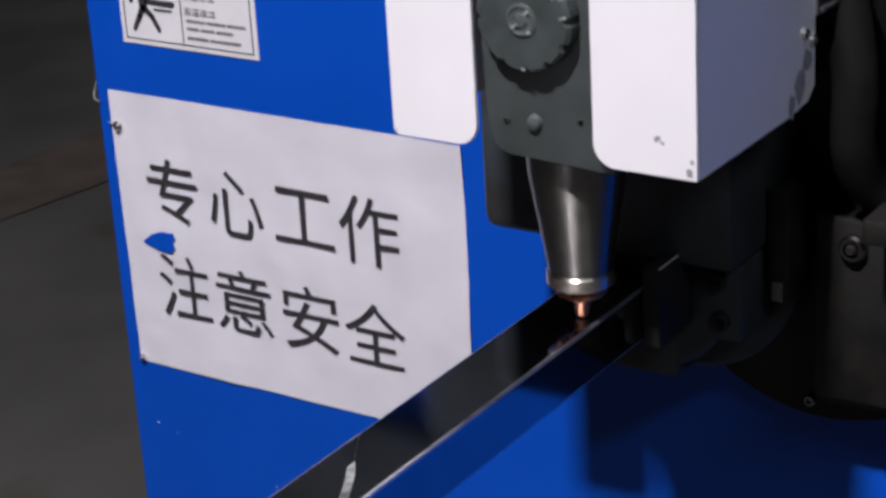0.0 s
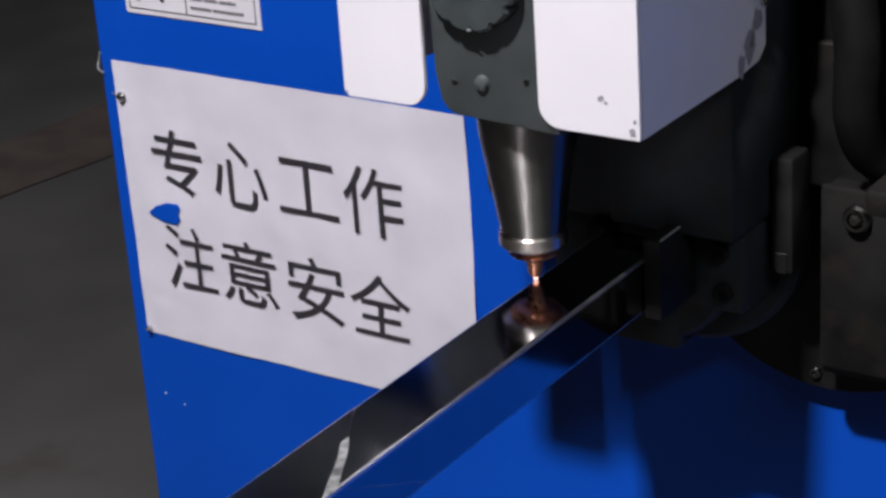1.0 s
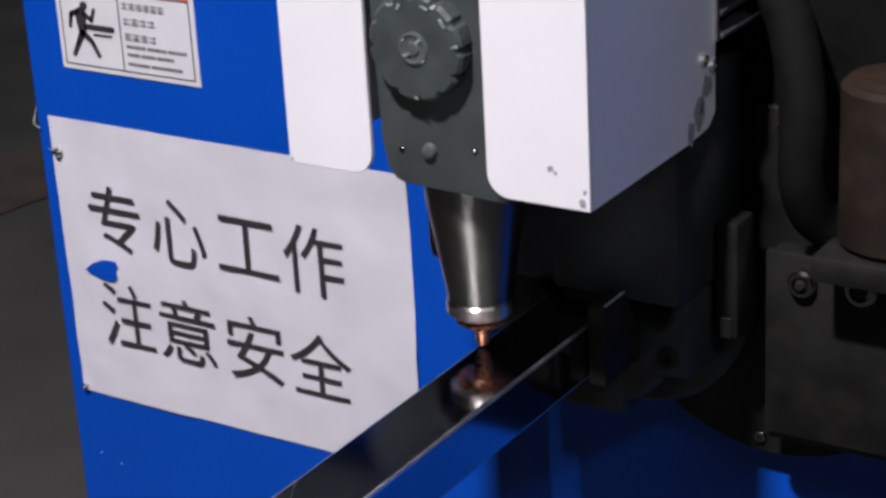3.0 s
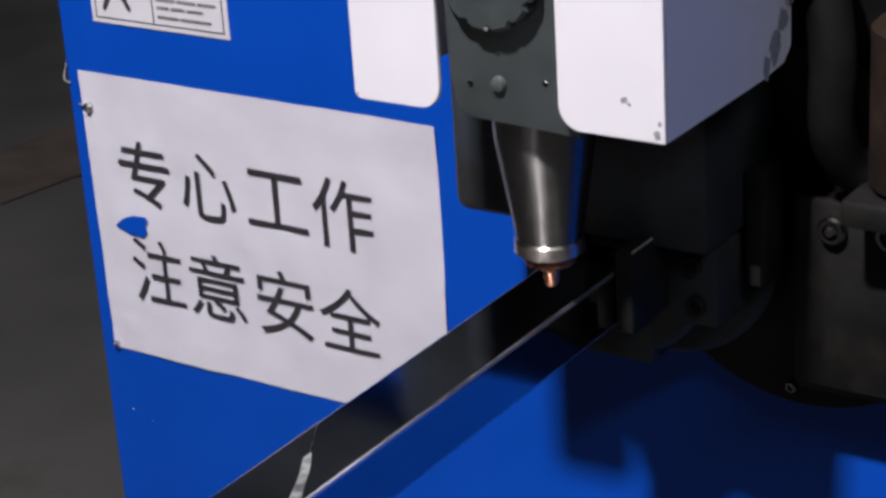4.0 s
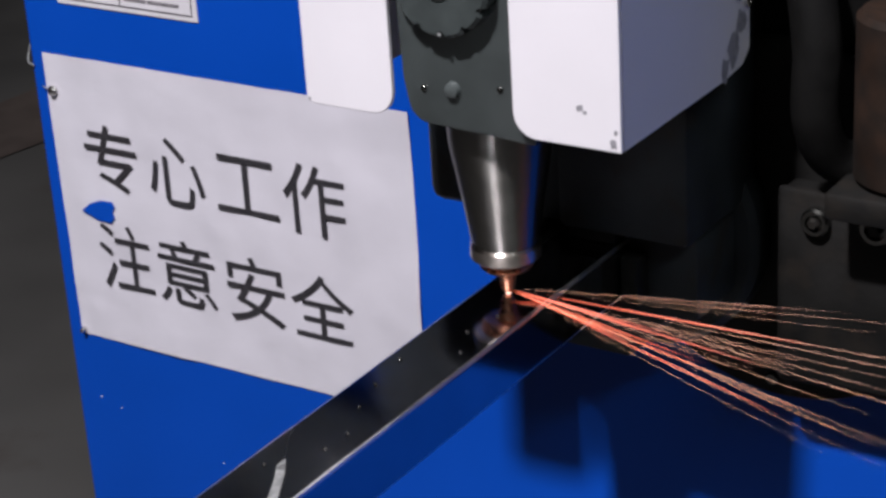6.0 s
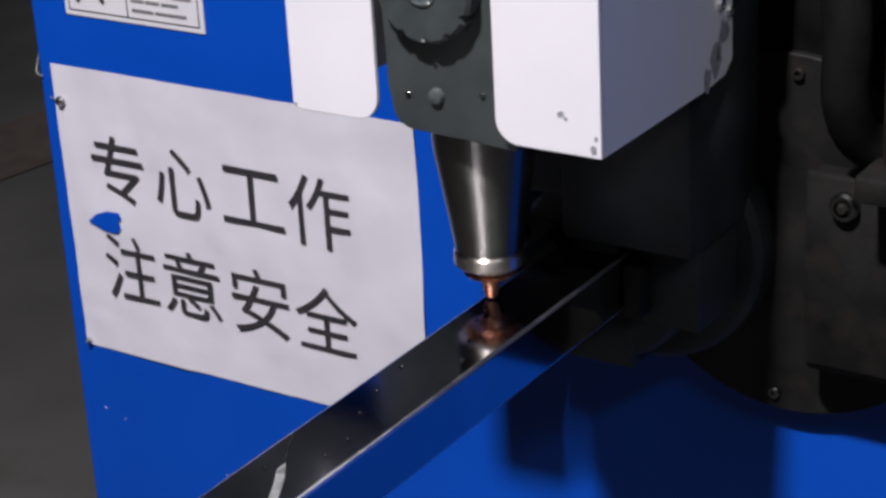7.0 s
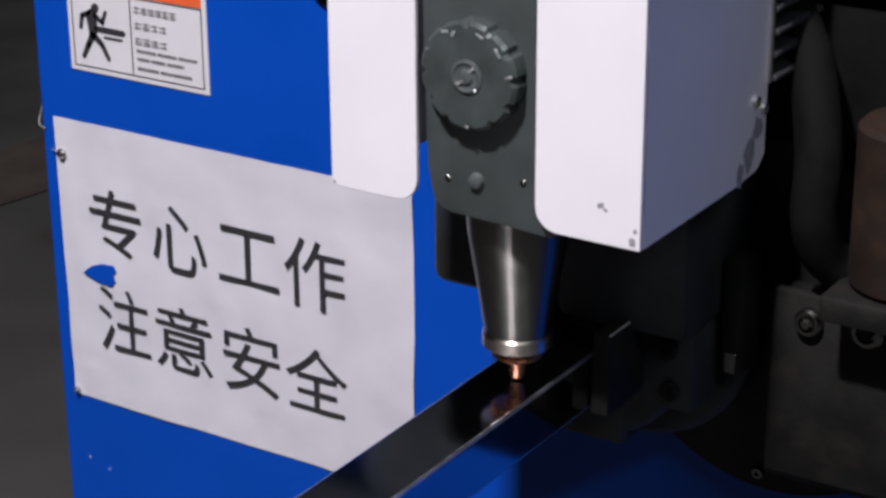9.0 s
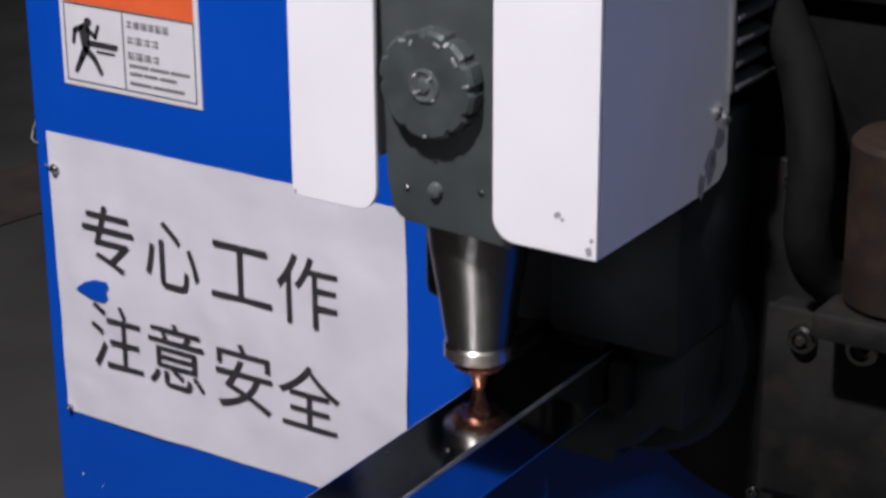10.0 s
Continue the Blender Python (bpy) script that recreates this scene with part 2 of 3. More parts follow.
def machine_housing():
    m = thing("machine_housing", (0, 0, 0), "blue powder-coated sheet steel machine housing standing on the floor", "machine housing")
    part("front_panel", folded_panel(-0.0120, 1.25, 0.06, 1.60, 0.0055), BLUE, m)
    part("side_panel", block((-0.0120, 0.0130, 0.06), (-0.0085, 0.7445, 1.60), 0.001), BLUE, m)
    part("side_panel", block((1.246, 0.0045, 0.06), (1.25, 0.75, 1.60), 0.001), BLUE, m)
    part("back_panel", block((-0.0120, 0.745, 0.06), (1.2455, 0.75, 1.60), 0.001), BLUE, m)
    part("top_panel", block((-0.0120, 0.0, 1.6005), (1.25, 0.75, 1.606), 0.001), BLUE, m)
    part("base_frame", block((0.0, 0.01, 0.0), (1.24, 0.74, 0.0595), 0.004), BLACK, m, "black steel base frame")
    rng = random.Random(3)
    for x, z in ((0.030, 0.795), (0.012, 0.800), (0.120, 0.772)):
        r = rng.uniform(0.0004, 0.0009)
        part("paint_chip", lathe([(r, 0.0), (r * 0.7, 0.0004), (r * 0.1, 0.0005)], 8, Matrix.Translation((x, -0.0001, z)) @ TO_FRONT), LABEL, m, "pale chip in the paint")
    # small fastener and wire end beside the notice
    part("edge_rivet", lathe([(0.002, -0.001), (0.0028, 0.0), (0.002, 0.0025)], 14, Matrix.Translation((-0.0122, 0.010, 1.058)) @ pose(0, 0, 0, 0, -90, 0)), PALE_METAL, m, "dull rivet")
    part("edge_wire", hose([(-0.0135, 0.006, 1.0640), (-0.0140, 0.003, 1.0570), (-0.0118, -0.001, 1.0515), (-0.0065, -0.0012, 1.0492)], 0.0005, 8), PALE_METAL, m, "thin bent wire end")


# ---- notices ----
def paper_sheet():
    bm = bmesh.new()
    nx, nz = 60, 42
    grid = []
    for i in range(nx + 1):
        col = []
        for k in range(nz + 1):
            u, v = i / nx, k / nz
            y = -0.0012 + 0.0012 * noise.noise((u * 5, v * 4, 0.3)) + 0.0007 * noise.noise((u * 15, v * 5, 3.0)) + 0.0004 * abs(noise.noise((u * 9 + v * 6, v * 16, 7.0)))
            if u > 0.78:
                y -= 0.0045 * (u - 0.78) * math.sin(v * 9 + u * 11)
            col.append(bm.verts.new((0.0022 + 0.0008 * (1 - v) + u * (0.2948 - 0.0008 * (1 - v)), max(-0.0022, min(y, -0.0004)), v * 0.210)))
        grid.append(col)
    for i in range(nx):
        for k in range(nz):
            bm.faces.new((grid[i][k], grid[i + 1][k], grid[i + 1][k + 1], grid[i][k + 1]))
    bmesh.ops.recalc_face_normals(bm, faces=bm.faces[:])
    return bm


def notice():
    n = thing("paper_notice", (0.0, 0, 0.850), "wrinkled white paper notice with black Chinese writing on the blue panel", "notice")
    sheet = part("sheet", paper_sheet(), PAPER, n)
    for text, x, z, w, h in (("专", 0.0524, 0.1395, 0.0455, 0.0475), ("心", 0.1085, 0.1385, 0.0465, 0.0480), ("工", 0.1668, 0.1383, 0.0500, 0.0400), ("作", 0.2217, 0.1376, 0.0485, 0.0490),
                             ("注", 0.0547, 0.0655, 0.0460, 0.0490), ("意", 0.1075, 0.0640, 0.0490, 0.0480), ("安", 0.1660, 0.0626, 0.0475, 0.0480), ("全", 0.2207, 0.0612, 0.0500, 0.0460)):
        lettering(text, x + 0.0003 - (0.0009 if x > 0.2 else 0), z + (0.0016 if z > 0.1 else 0.0026), w, h, INK, n)
    tear = [(0.0195, 0.0975), (0.027, 0.1035), (0.036, 0.1070), (0.046, 0.1075), (0.0475, 0.1040), (0.0450, 0.1005), (0.0465, 0.0965), (0.0430, 0.0925), (0.032, 0.0930)]
    tear = [(0.0355 + (x - 0.0335) * 1.08, 0.1008 + (z - 0.1000) * 1.06) for x, z in tear]
    part("torn_hole", prism(tear, -0.0027, -0.0022), BLUE, n, "tear showing the blue panel behind")
    for x, z, r in ((0.0085, 0.1838, 0.0034), (0.0062, 0.0035, 0.0020)):
        if r > 0.003:
            part("tie_wire", hose([(x, -0.0030, z), (x - 0.004, -0.0034, z + 0.0012), (x - 0.0095, -0.0018, z + 0.0016)], 0.00045, 8), PALE_METAL, n, "thin wire tail")
        part("pin", lathe([(r, 0.0), (r * 1.1, 0.002), (r * 0.7, 0.0042), (r * 0.2, 0.005)], 16, Matrix.Translation((x, -0.0010, z)) @ TO_FRONT), CHROME, n, "bright pin")


def warning_label():
    w = thing("warning_label", (0.0235, 0, 1.0957), "white and orange safety sticker on the blue panel", "sticker")
    part("backing", block((-0.0012, -0.0010, 0.0010), (0.1172, 0.0002, 0.080), 0.0003, 1), LABEL, w)
    part("header", block((0.0025, -0.0014, 0.0585), (0.1135, -0.0008, 0.077), 0.0002, 1), ORANGE, w, "orange header band")
    for x0, z0, x1, z1 in ((0.0025, 0.0045, 0.1135, 0.0053), (0.0025, 0.0053, 0.0033, 0.0580), (0.1127, 0.0053, 0.1135, 0.0580), (0.0531, 0.0053, 0.0540, 0.0580), (0.0033, 0.0572, 0.0531, 0.0580), (0.0540, 0.0572, 0.1127, 0.0580)):
        part("frame_line", block((x0, -0.0013, z0), (x1, -0.0009, z1), 0), INK, w)

    def limb(x0, z0, x1, z1, r0, r1):
        """A flat printed stroke with round ends, from radius r0 to r1."""
        a = math.degrees(math.atan2(z1 - z0, x1 - x0))
        return prism(arc(x0, z0, r0, a + 90, a + 270, 8) + arc(x1, z1, r1, a - 90, a + 90, 8), -0.0015, -0.0010)

    for x0, z0, x1, z1, r0, r1 in ((0.0232, 0.0462, 0.0236, 0.0466, 0.0030, 0.0030), (0.0200, 0.0405, 0.0205, 0.0285, 0.0048, 0.0034), (0.0200, 0.0275, 0.0160, 0.0205, 0.0026, 0.0021),
                                   (0.0160, 0.0205, 0.0112, 0.0120, 0.0021, 0.0017), (0.0212, 0.0272, 0.0275, 0.0222, 0.0025, 0.0020), (0.0275, 0.0222, 0.0328, 0.0128, 0.0020, 0.0016),
                                   (0.0178, 0.0425, 0.0118, 0.0400, 0.0018, 0.0017), (0.0118, 0.0400, 0.0100, 0.0315, 0.0017, 0.0014), (0.0232, 0.0412, 0.0292, 0.0370, 0.0017, 0.0015),
                                   (0.0292, 0.0370, 0.0322, 0.0445, 0.0015, 0.0013), (0.0240, 0.0323, 0.0465, 0.0321, 0.0020, 0.0020), (0.0305, 0.0273, 0.0450, 0.0273, 0.0008, 0.0008)):
        part("pictogram_bar", limb(x0, z0, x1, z1, r0, r1), INK, w)
    rng = random.Random(21)
    for z, count, pitch in ((0.0498, 6, 0.0061), (0.0393, 4, 0.0070), (0.0288, 4, 0.0070)):
        for i in range(count):
            x = 0.0568 + i * pitch
            bars = rng.choice(((0.2, 0.8), (0.15, 0.5, 0.85), (0.1, 0.45, 0.9)))
            for b in bars:
                at = z - 0.0024 + 0.0048 * b
                part("text_bar", block((x, -0.0013, at - 0.0005), (x + pitch * 0.8, -0.0009, at + 0.0005), 0), PRINT, w)
            across = x + pitch * rng.uniform(0.2, 0.5)
            part("text_bar", block((across, -0.00125, z - 0.0026), (across + 0.0009, -0.0009, z + 0.0026), 0), PRINT, w)
    for z, x1, words in ((0.0223, 0.1095, (0.34, 0.68)), (0.0168, 0.0985, (0.3, 0.62)), (0.0103, 0.1045, (0.42,))):
        stops = [0.0] + list(words) + [1.0]
        for a, b in zip(stops, stops[1:]):
            span = x1 - 0.0575
            part("text_bar", block((0.0575 + a * span, -0.0013, z - 0.0011), (0.0575 + b * span - 0.0014, -0.0009, z + 0.0011), 0), PRINT, w)


def panel_plug():
    p = thing("panel_plug", (0.2375, 0, 1.1835), "round black rubber plug on the blue housing", "plug")
    part("rim", lathe([(0.006, 0.0005), (0.0125, 0.0005), (0.0132, 0.0018), (0.0120, 0.0040), (0.006, 0.0040)], 32, TO_FRONT), HOSE, p)
    part("cap", lathe([(0.001, 0.0042), (0.0090, 0.0042), (0.0085, 0.0062), (0.0040, 0.0072), (0.0005, 0.0072)], 28, TO_FRONT), HOSE, p)


# ---- chuck and tube ----
def chuck():
    c = thing("chuck", (TUBE_X, 0, TUBE_Z), "black oiled four-jaw rotary chuck gripping the tube", "chuck")
    part("face_plate", lathe([(0.03, 0.0), (0.068, 0.0), (0.072, 0.004), (0.072, 0.030), (0.068, 0.034), (0.03, 0.034)], 64, TO_FRONT), BLACK, c)
    part("jaw_carrier", lathe([(0.03, 0.0345), (0.050, 0.0345), (0.052, 0.0365), (0.052, 0.078), (0.049, 0.081), (0.03, 0.081)], 64, TO_FRONT), BLACK, c)
    for k in range(4):
        turn = Matrix.Rotation(radians(90 * k), 4, "Y")
        half = W_ / 2 if k % 2 == 0 else H_ / 2
        bm = block((half + 0.004, -0.082, -0.026), (half + 0.040, -0.035, 0.020), 0.003)
        bm.transform(turn)
        jaw = part("jaw", bm, BLACK, c)
        front = -0.122 if k == 0 else -0.094
        bm = block((half + 0.0006, front, -0.018), (half + 0.011, -0.050, 0.0282 if k == 0 else 0.010), 0.0015)
        bm.transform(turn)
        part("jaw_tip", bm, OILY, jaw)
        if k:
            continue
        # thin pale strip: the glint along the jaw edge, put in as colour
        bm = block((half + 0.0098, -0.1200, 0.0277), (half + 0.0110, -0.078, 0.0287), 0.0003, 1)
        bm.transform(turn)
        part("worn_edge_glint", bm, EDGE_GLINT, jaw, "worn jaw edge with its glint painted bright")
        for dx, dz in ((0.026, 0.010), (0.028, -0.014)):
            socket_screw(jaw, half + dx, -0.082, dz, 0.0058, 0.003, OILY)
    part("wear_bar", block((0.0645, -0.058, -0.0080), (0.0780, -0.0345, 0.0600), 0.003), WORNBLACK, c, "worn black steel bar")
    part("bar_end", block((0.0680, -0.0592, -0.0070), (0.0745, -0.0585, 0.0050), 0.0003, 1), BRUSHED, c, "rubbed bright bar end")
    return c


def guide_block():
    g = thing("guide_block", (0.366, 0, 1.047), "black rounded steel guide block on the blue housing", "guide block")
    part("body", block((0, -0.088, 0), (0.088, -0.0005, 0.095), 0.008, 3), BLACK, g)
    part("foot", block((0.010, -0.050, 0.0955), (0.058, -0.0005, 0.150), 0.004), BLACK, g)
    return g


def chuck_guard():
    g = thing("chuck_guard", (0.547, 0, 1.036), "black oily round flange bolted to the blue housing", "flange")
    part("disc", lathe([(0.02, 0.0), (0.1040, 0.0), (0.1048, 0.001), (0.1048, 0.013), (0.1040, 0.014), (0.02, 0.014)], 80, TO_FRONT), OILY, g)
    part("shroud", block((-0.0925, -0.098, 0.015), (-0.016, -0.0145, 0.136), 0.004), BLACK, g, "plain black shroud")
    for k in range(8):
        a = radians(45 * k + 41.5)
        socket_screw(g, 0.0945 * math.cos(a), -0.014, 0.0945 * math.sin(a), 0.0034, 0.003, BRUSHED if k == 5 else OILY)


def ring_fitting(parent, x, y, z, r):
    m = Matrix.Translation((x, y, z)) @ TO_FRONT
    f = part("fitting", lathe([(r * 0.35, -0.002), (r, -0.002), (r, 0.004), (r * 0.85, 0.0055), (r * 0.62, 0.0055), (r * 0.58, 0.002), (r * 0.35, 0.002)], 28, m), BRUSHED, parent, "ring-shaped steel fitting")
    part("plug", lathe([(r * 0.1, 0.0), (r * 0.42, 0.0), (r * 0.42, 0.006), (r * 0.3, 0.0075), (r * 0.1, 0.0075)], 6, m), OILY, f)


def valve_mount():
    """Plate with valve and cylinder blocks beside the chuck."""
    g = thing("valve_mount", (0, 0, 0), "black oily valve and cylinder assembly on the blue housing", "valve assembly")
    # plain black plates added to hide the lit blue panel and keep this area dark
    part("dark_backing", block((0.500, -0.0085, 1.100), (0.714, -0.0005, 1.2315), 0.001), HOSE, g)
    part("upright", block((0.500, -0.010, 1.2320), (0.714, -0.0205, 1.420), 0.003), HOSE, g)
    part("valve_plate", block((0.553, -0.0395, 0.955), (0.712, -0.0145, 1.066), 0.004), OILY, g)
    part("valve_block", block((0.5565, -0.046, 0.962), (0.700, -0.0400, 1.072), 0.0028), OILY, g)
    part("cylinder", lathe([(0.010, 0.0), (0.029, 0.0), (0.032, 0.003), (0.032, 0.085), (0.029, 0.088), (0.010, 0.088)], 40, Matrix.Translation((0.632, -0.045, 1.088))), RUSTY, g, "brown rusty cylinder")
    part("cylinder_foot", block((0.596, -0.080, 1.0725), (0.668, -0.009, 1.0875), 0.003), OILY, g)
    ring_fitting(g, 0.5795, -0.046, 1.0565, 0.0078)
    ring_fitting(g, 0.6125, -0.046, 1.0585, 0.0092)
    part("hose", hose([(0.545, -0.024, 1.225), (0.568, -0.040, 1.195), (0.582, -0.056, 1.155), (0.583, -0.058, 1.118), (0.588, -0.044, 1.092), (0.612, -0.028, 1.082)], 0.0125, 16), HOSE, g, "thick black hose")
    for x, z in ((0.640, 0.975), (0.640, 1.040)):
        socket_screw(g, x, -0.046, z, 0.0034, 0.0025, OILY)
    return g


def tube():
    t = thing("steel_tube", (TUBE_X, 0, TUBE_Z), "polished rectangular stainless steel tube held in the chuck", "steel tube")
    L0, L1 = 0.02, -0.72

    def shell(w, h, y0, y1, wall, r, wavy=0.0, slant=0.0, slant_end=0.0):
        bm = bmesh.new()
        pts = []
        for cx, cz, a in ((w / 2 - r, h / 2 - r, 0), (-w / 2 + r, h / 2 - r, 90), (-w / 2 + r, -h / 2 + r, 180), (w / 2 - r, -h / 2 + r, 270)):
            pts += arc(cx, cz, r, a, a + 90, 8)
        dense = []
        for k, p in enumerate(pts):
            q = pts[(k + 1) % len(pts)]
            cuts = (0, 0.01, 0.1, 0.2, 0.3, 0.4, 0.5, 0.6, 0.7, 0.8, 0.9, 0.99) if math.dist(p, q) > 0.01 else (0,)
            dense += [(p[0] + (q[0] - p[0]) * j, p[1] + (q[1] - p[1]) * j) for j in cuts]
        pts = dense
        n = len(pts)
        s = 1 - 2 * wall / h
        outer0 = [bm.verts.new((x, y0 - slant * x * 2 * z / h + wavy * noise.noise((abs(x + 0.02 * z / h) * 62, 3.1, 1.7)), z)) for x, z in pts]
        outer1 = [bm.verts.new((x, y1 - slant_end * x * 2 * z / h + (wavy if slant_end else 0) * noise.noise((abs(x + 0.02 * z / h) * 62, 3.1, 1.7)), z)) for x, z in pts]
        inner0 = [bm.verts.new((x * s, y0 - slant * x * 2 * z / h + wavy * noise.noise((abs(x + 0.02 * z / h) * 62, 3.1, 1.7)), z * s)) for x, z in pts]
        inner1 = [bm.verts.new((x * s, y1 - slant_end * x * 2 * z / h + (wavy if slant_end else 0) * noise.noise((abs(x + 0.02 * z / h) * 62, 3.1, 1.7)), z * s)) for x, z in pts]
        for k in range(n):
            j = (k + 1) % n
            bm.faces.new((outer0[k], outer0[j], outer1[j], outer1[k]))
            bm.faces.new((inner0[j], inner0[k], inner1[k], inner1[j]))
            bm.faces.new((outer1[k], outer1[j], inner1[j], inner1[k]))
            bm.faces.new((outer0[j], outer0[k], inner0[k], inner0[j]))
        bmesh.ops.recalc_face_normals(bm, faces=bm.faces[:])
        return bm

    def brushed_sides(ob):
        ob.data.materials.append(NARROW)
        ob.data.materials.append(CORNER_GLINT)
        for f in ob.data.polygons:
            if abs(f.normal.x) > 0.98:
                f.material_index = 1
            # rounded corners take the paler metal for their highlight line
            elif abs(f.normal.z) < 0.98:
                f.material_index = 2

    pipe = part("wall", shell(W_, H_, L0, L1, 0.0015, 0.0020), MIRROR, t)
    cover = part("protective_film", shell(W_ + 0.0004, H_ + 0.0004, -0.362, L1 + 0.003, 0.00015, 0.0022, 0.006, 1.75), FILM, t, "clear film over the outer end")
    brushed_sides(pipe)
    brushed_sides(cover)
    for side in (1, -1):
        lip = shell(W_ + 0.0014, H_ + 0.0014, -0.3606, -0.3680, 0.0002, 0.0027, 0.006, 1.75, 2.0)
        spare = []
        for f in lip.faces:
            c = f.calc_center_median()
            if c.z * side < 0 or abs(c.x) > W_ / 2 - 0.0004 or c.x * side < -0.0045:
                spare.append(f)
        bmesh.ops.delete(lip, geom=spare, context="FACES")
        part("film_edge", lip, FILM_EDGE, t, "lifted whitish film edge")
    rng = random.Random(4)
    for k in range(9):
        x, y = rng.uniform(-0.012, 0.014), -0.19 - 0.022 * k + rng.uniform(-0.004, 0.004)
        part("slag_bead", lathe([(0.0009, 0), (0.0010, 0.0005), (0.0003, 0.0009)], 8, Matrix.Translation((x, y, -H_ / 2 - 0.0002)) @ pose(0, 0, 0, 180, 0, 0)), BRUSHED, t)
    return t


# ---- cutting head ----
def cover_panel():
    """Front sheet with a slot open at the bottom, and returned sides."""
    xl, xr, zb, zt = -0.0815, 0.0905, 0.1045, 0.42
    sl, sr, st = -0.031, 0.035, 0.300
    r = 0.012
    out = []
    out += arc(xl + 0.004, zb + 0.004, 0.004, 180, 270, 4)
    out += arc(sl - r, zb + r, r, 270, 360, 8)
    out += arc(sl + 0.016, st - 0.016, 0.016, 180, 90, 10)
    out += arc(sr - 0.016, st - 0.016, 0.016, 90, 0, 10)
    out += arc(sr + r, zb + r, r, 180, 270, 8)
    out += [(xr, zb), (xr, zt), (xl, zt)]
    return prism(out, -0.0450, -0.0420, 0.0006)


def cutting_head():
    h = thing("laser_cutting_head", (0.4777, -0.167, 1.041), "laser cutting head with white sheet cover, grey housing and copper nozzle", "laser head")
    cover = part("cover_front", cover_panel(), WHITE, h, "white painted slotted front cover", False)
    side = [(-0.0415, 0.1045), (0.060, 0.1045), (0.082, 0.1065), (0.090, 0.113), (0.090, 0.42), (-0.0415, 0.42)]
    for x in (0.0880, -0.0815):
        bm = bmesh.new()
        a = [bm.verts.new((x, y, z)) for y, z in side]
        b = [bm.verts.new((x + 0.0025, y, z)) for y, z in side]
        bm.faces.new(a)
        bm.faces.new(b[::-1])
        for k in range(len(a)):
            j = (k + 1) % len(a)
            bm.faces.new((a[j], a[k], b[k], b[j]))
        bmesh.ops.recalc_face_normals(bm, faces=bm.faces[:])
        part("cover_side", bm, WHITE, h, "white painted cover side", False)
    # housing seen in the slot
    body = [(-0.036, 0.330), (-0.0292, 0.1226)] + arc(-0.0152, 0.1126, 0.012, 200, 270, 6) + [(0.0168, 0.0995), (0.0425, 0.0980), (0.0425, 0.330)]
    part("housing", prism(body, -0.038, 0.040, 0.002), GREY, h, "dark grey lens housing")
    knob_at = Matrix.Translation((-0.0002, -0.038, 0.1745)) @ TO_FRONT
    knob = bmesh.new()
    ring = []
    n = 96
    for z, sh in ((0.0, 0.0), (0.0085, 0.0), (0.0105, 0.0018)):
        row = []
        for k in range(n):
            a = 2 * math.pi * k / n
            notch = 0.0017 if (k % 8) < 2 else 0.0
            row.append(knob.verts.new(knob_at @ Vector(((0.0265 - sh - notch) * math.cos(a), (0.0265 - sh - notch) * math.sin(a), z))))
        ring.append(row)
    for a, b in zip(ring, ring[1:]):
        for k in range(n):
            knob.faces.new((a[k], a[(k + 1) % n], b[(k + 1) % n], b[k]))
    knob.faces.new(ring[-1])
    bmesh.ops.recalc_face_normals(knob, faces=knob.faces[:])
    kn = part("focus_knob", knob, SATIN, h, "grey notched focus knob")
    part("hub", lathe([(0.0086, 0.0098), (0.0084, 0.0112), (0.0070, 0.0120), (0.0058, 0.0112), (0.0040, 0.0110), (0.0030, 0.0122), (0.0008, 0.0126)], 28, knob_at), GLOSSY, kn, "glossy hub")
    # pale marks: worn notches on the rim, hub glints put in as colour
    for turn_z, size_x, sx, sy, up in ((38, 0.0020, 0.0034, 0.0040, 0.0114), (35, 0.0028, -0.0022, -0.0024, 0.0116), (-80, 0.0012, -0.0046, -0.0040, 0.0112),
                                       (-24, 0.0022, 0.0072, 0.0205, 0.0104), (-58, 0.0026, 0.0168, 0.0138, 0.0104), (70, 0.0016, -0.0072, 0.0196, 0.0104),
                                       (15, 0.0020, -0.0120, 0.0200, 0.0100), (20, 0.0020, 0.0228, 0.0030, 0.0102), (0, 0.0011, 0.0002, -0.0244, 0.0104)):
        bm = block((-size_x, -0.0008, 0.0), (size_x, 0.0008, 0.0008), 0.0004, 2)
        bm.transform(knob_at @ Matrix.Translation((sx, sy, up)) @ pose(0, 0, 0, 0, 0, turn_z))
        part("worn_glint", bm, PALE_METAL, kn, "pale spot of wear and glint")
    part("boss", lathe([(0.0044, -0.002), (0.0042, 0.001), (0.0034, 0.0028), (0.0018, 0.0036), (0.0005, 0.0038)], 24, Matrix.Translation((-0.0010, -0.038, 0.1200)) @ TO_FRONT), GLOSSY, h, "rounded glossy grey boss")
    for x, z, r in ((-0.0172, 0.1186, 0.0015), (0.0248, 0.1236, 0.0015)):
        socket_screw(h, x, -0.038, z, r, 0.001, BRUSHED)
    # cone, ring, nozzle about the beam axis
    part("nozzle_body", lathe([(0.0165, 0.0285), (0.0172, 0.030), (0.0205, 0.052), (0.0255, 0.082), (0.0262, 0.092), (0.0262, 0.125)], 56), CONE, h, "turned steel nozzle cone")
    part("lock_ring", lathe([(0.0120, 0.0195), (0.0165, 0.0200), (0.0180, 0.0212), (0.0180, 0.0272), (0.0168, 0.0284), (0.0120, 0.0284)], 56), RING, h, "plated lock ring")
    part("ceramic_seat", lathe([(0.0075, 0.0135), (0.0120, 0.0140), (0.0135, 0.0155), (0.0120, 0.0170), (0.0142, 0.0185), (0.0140, 0.0194), (0.006, 0.0194)], 48), COPPER, h, "copper seat")
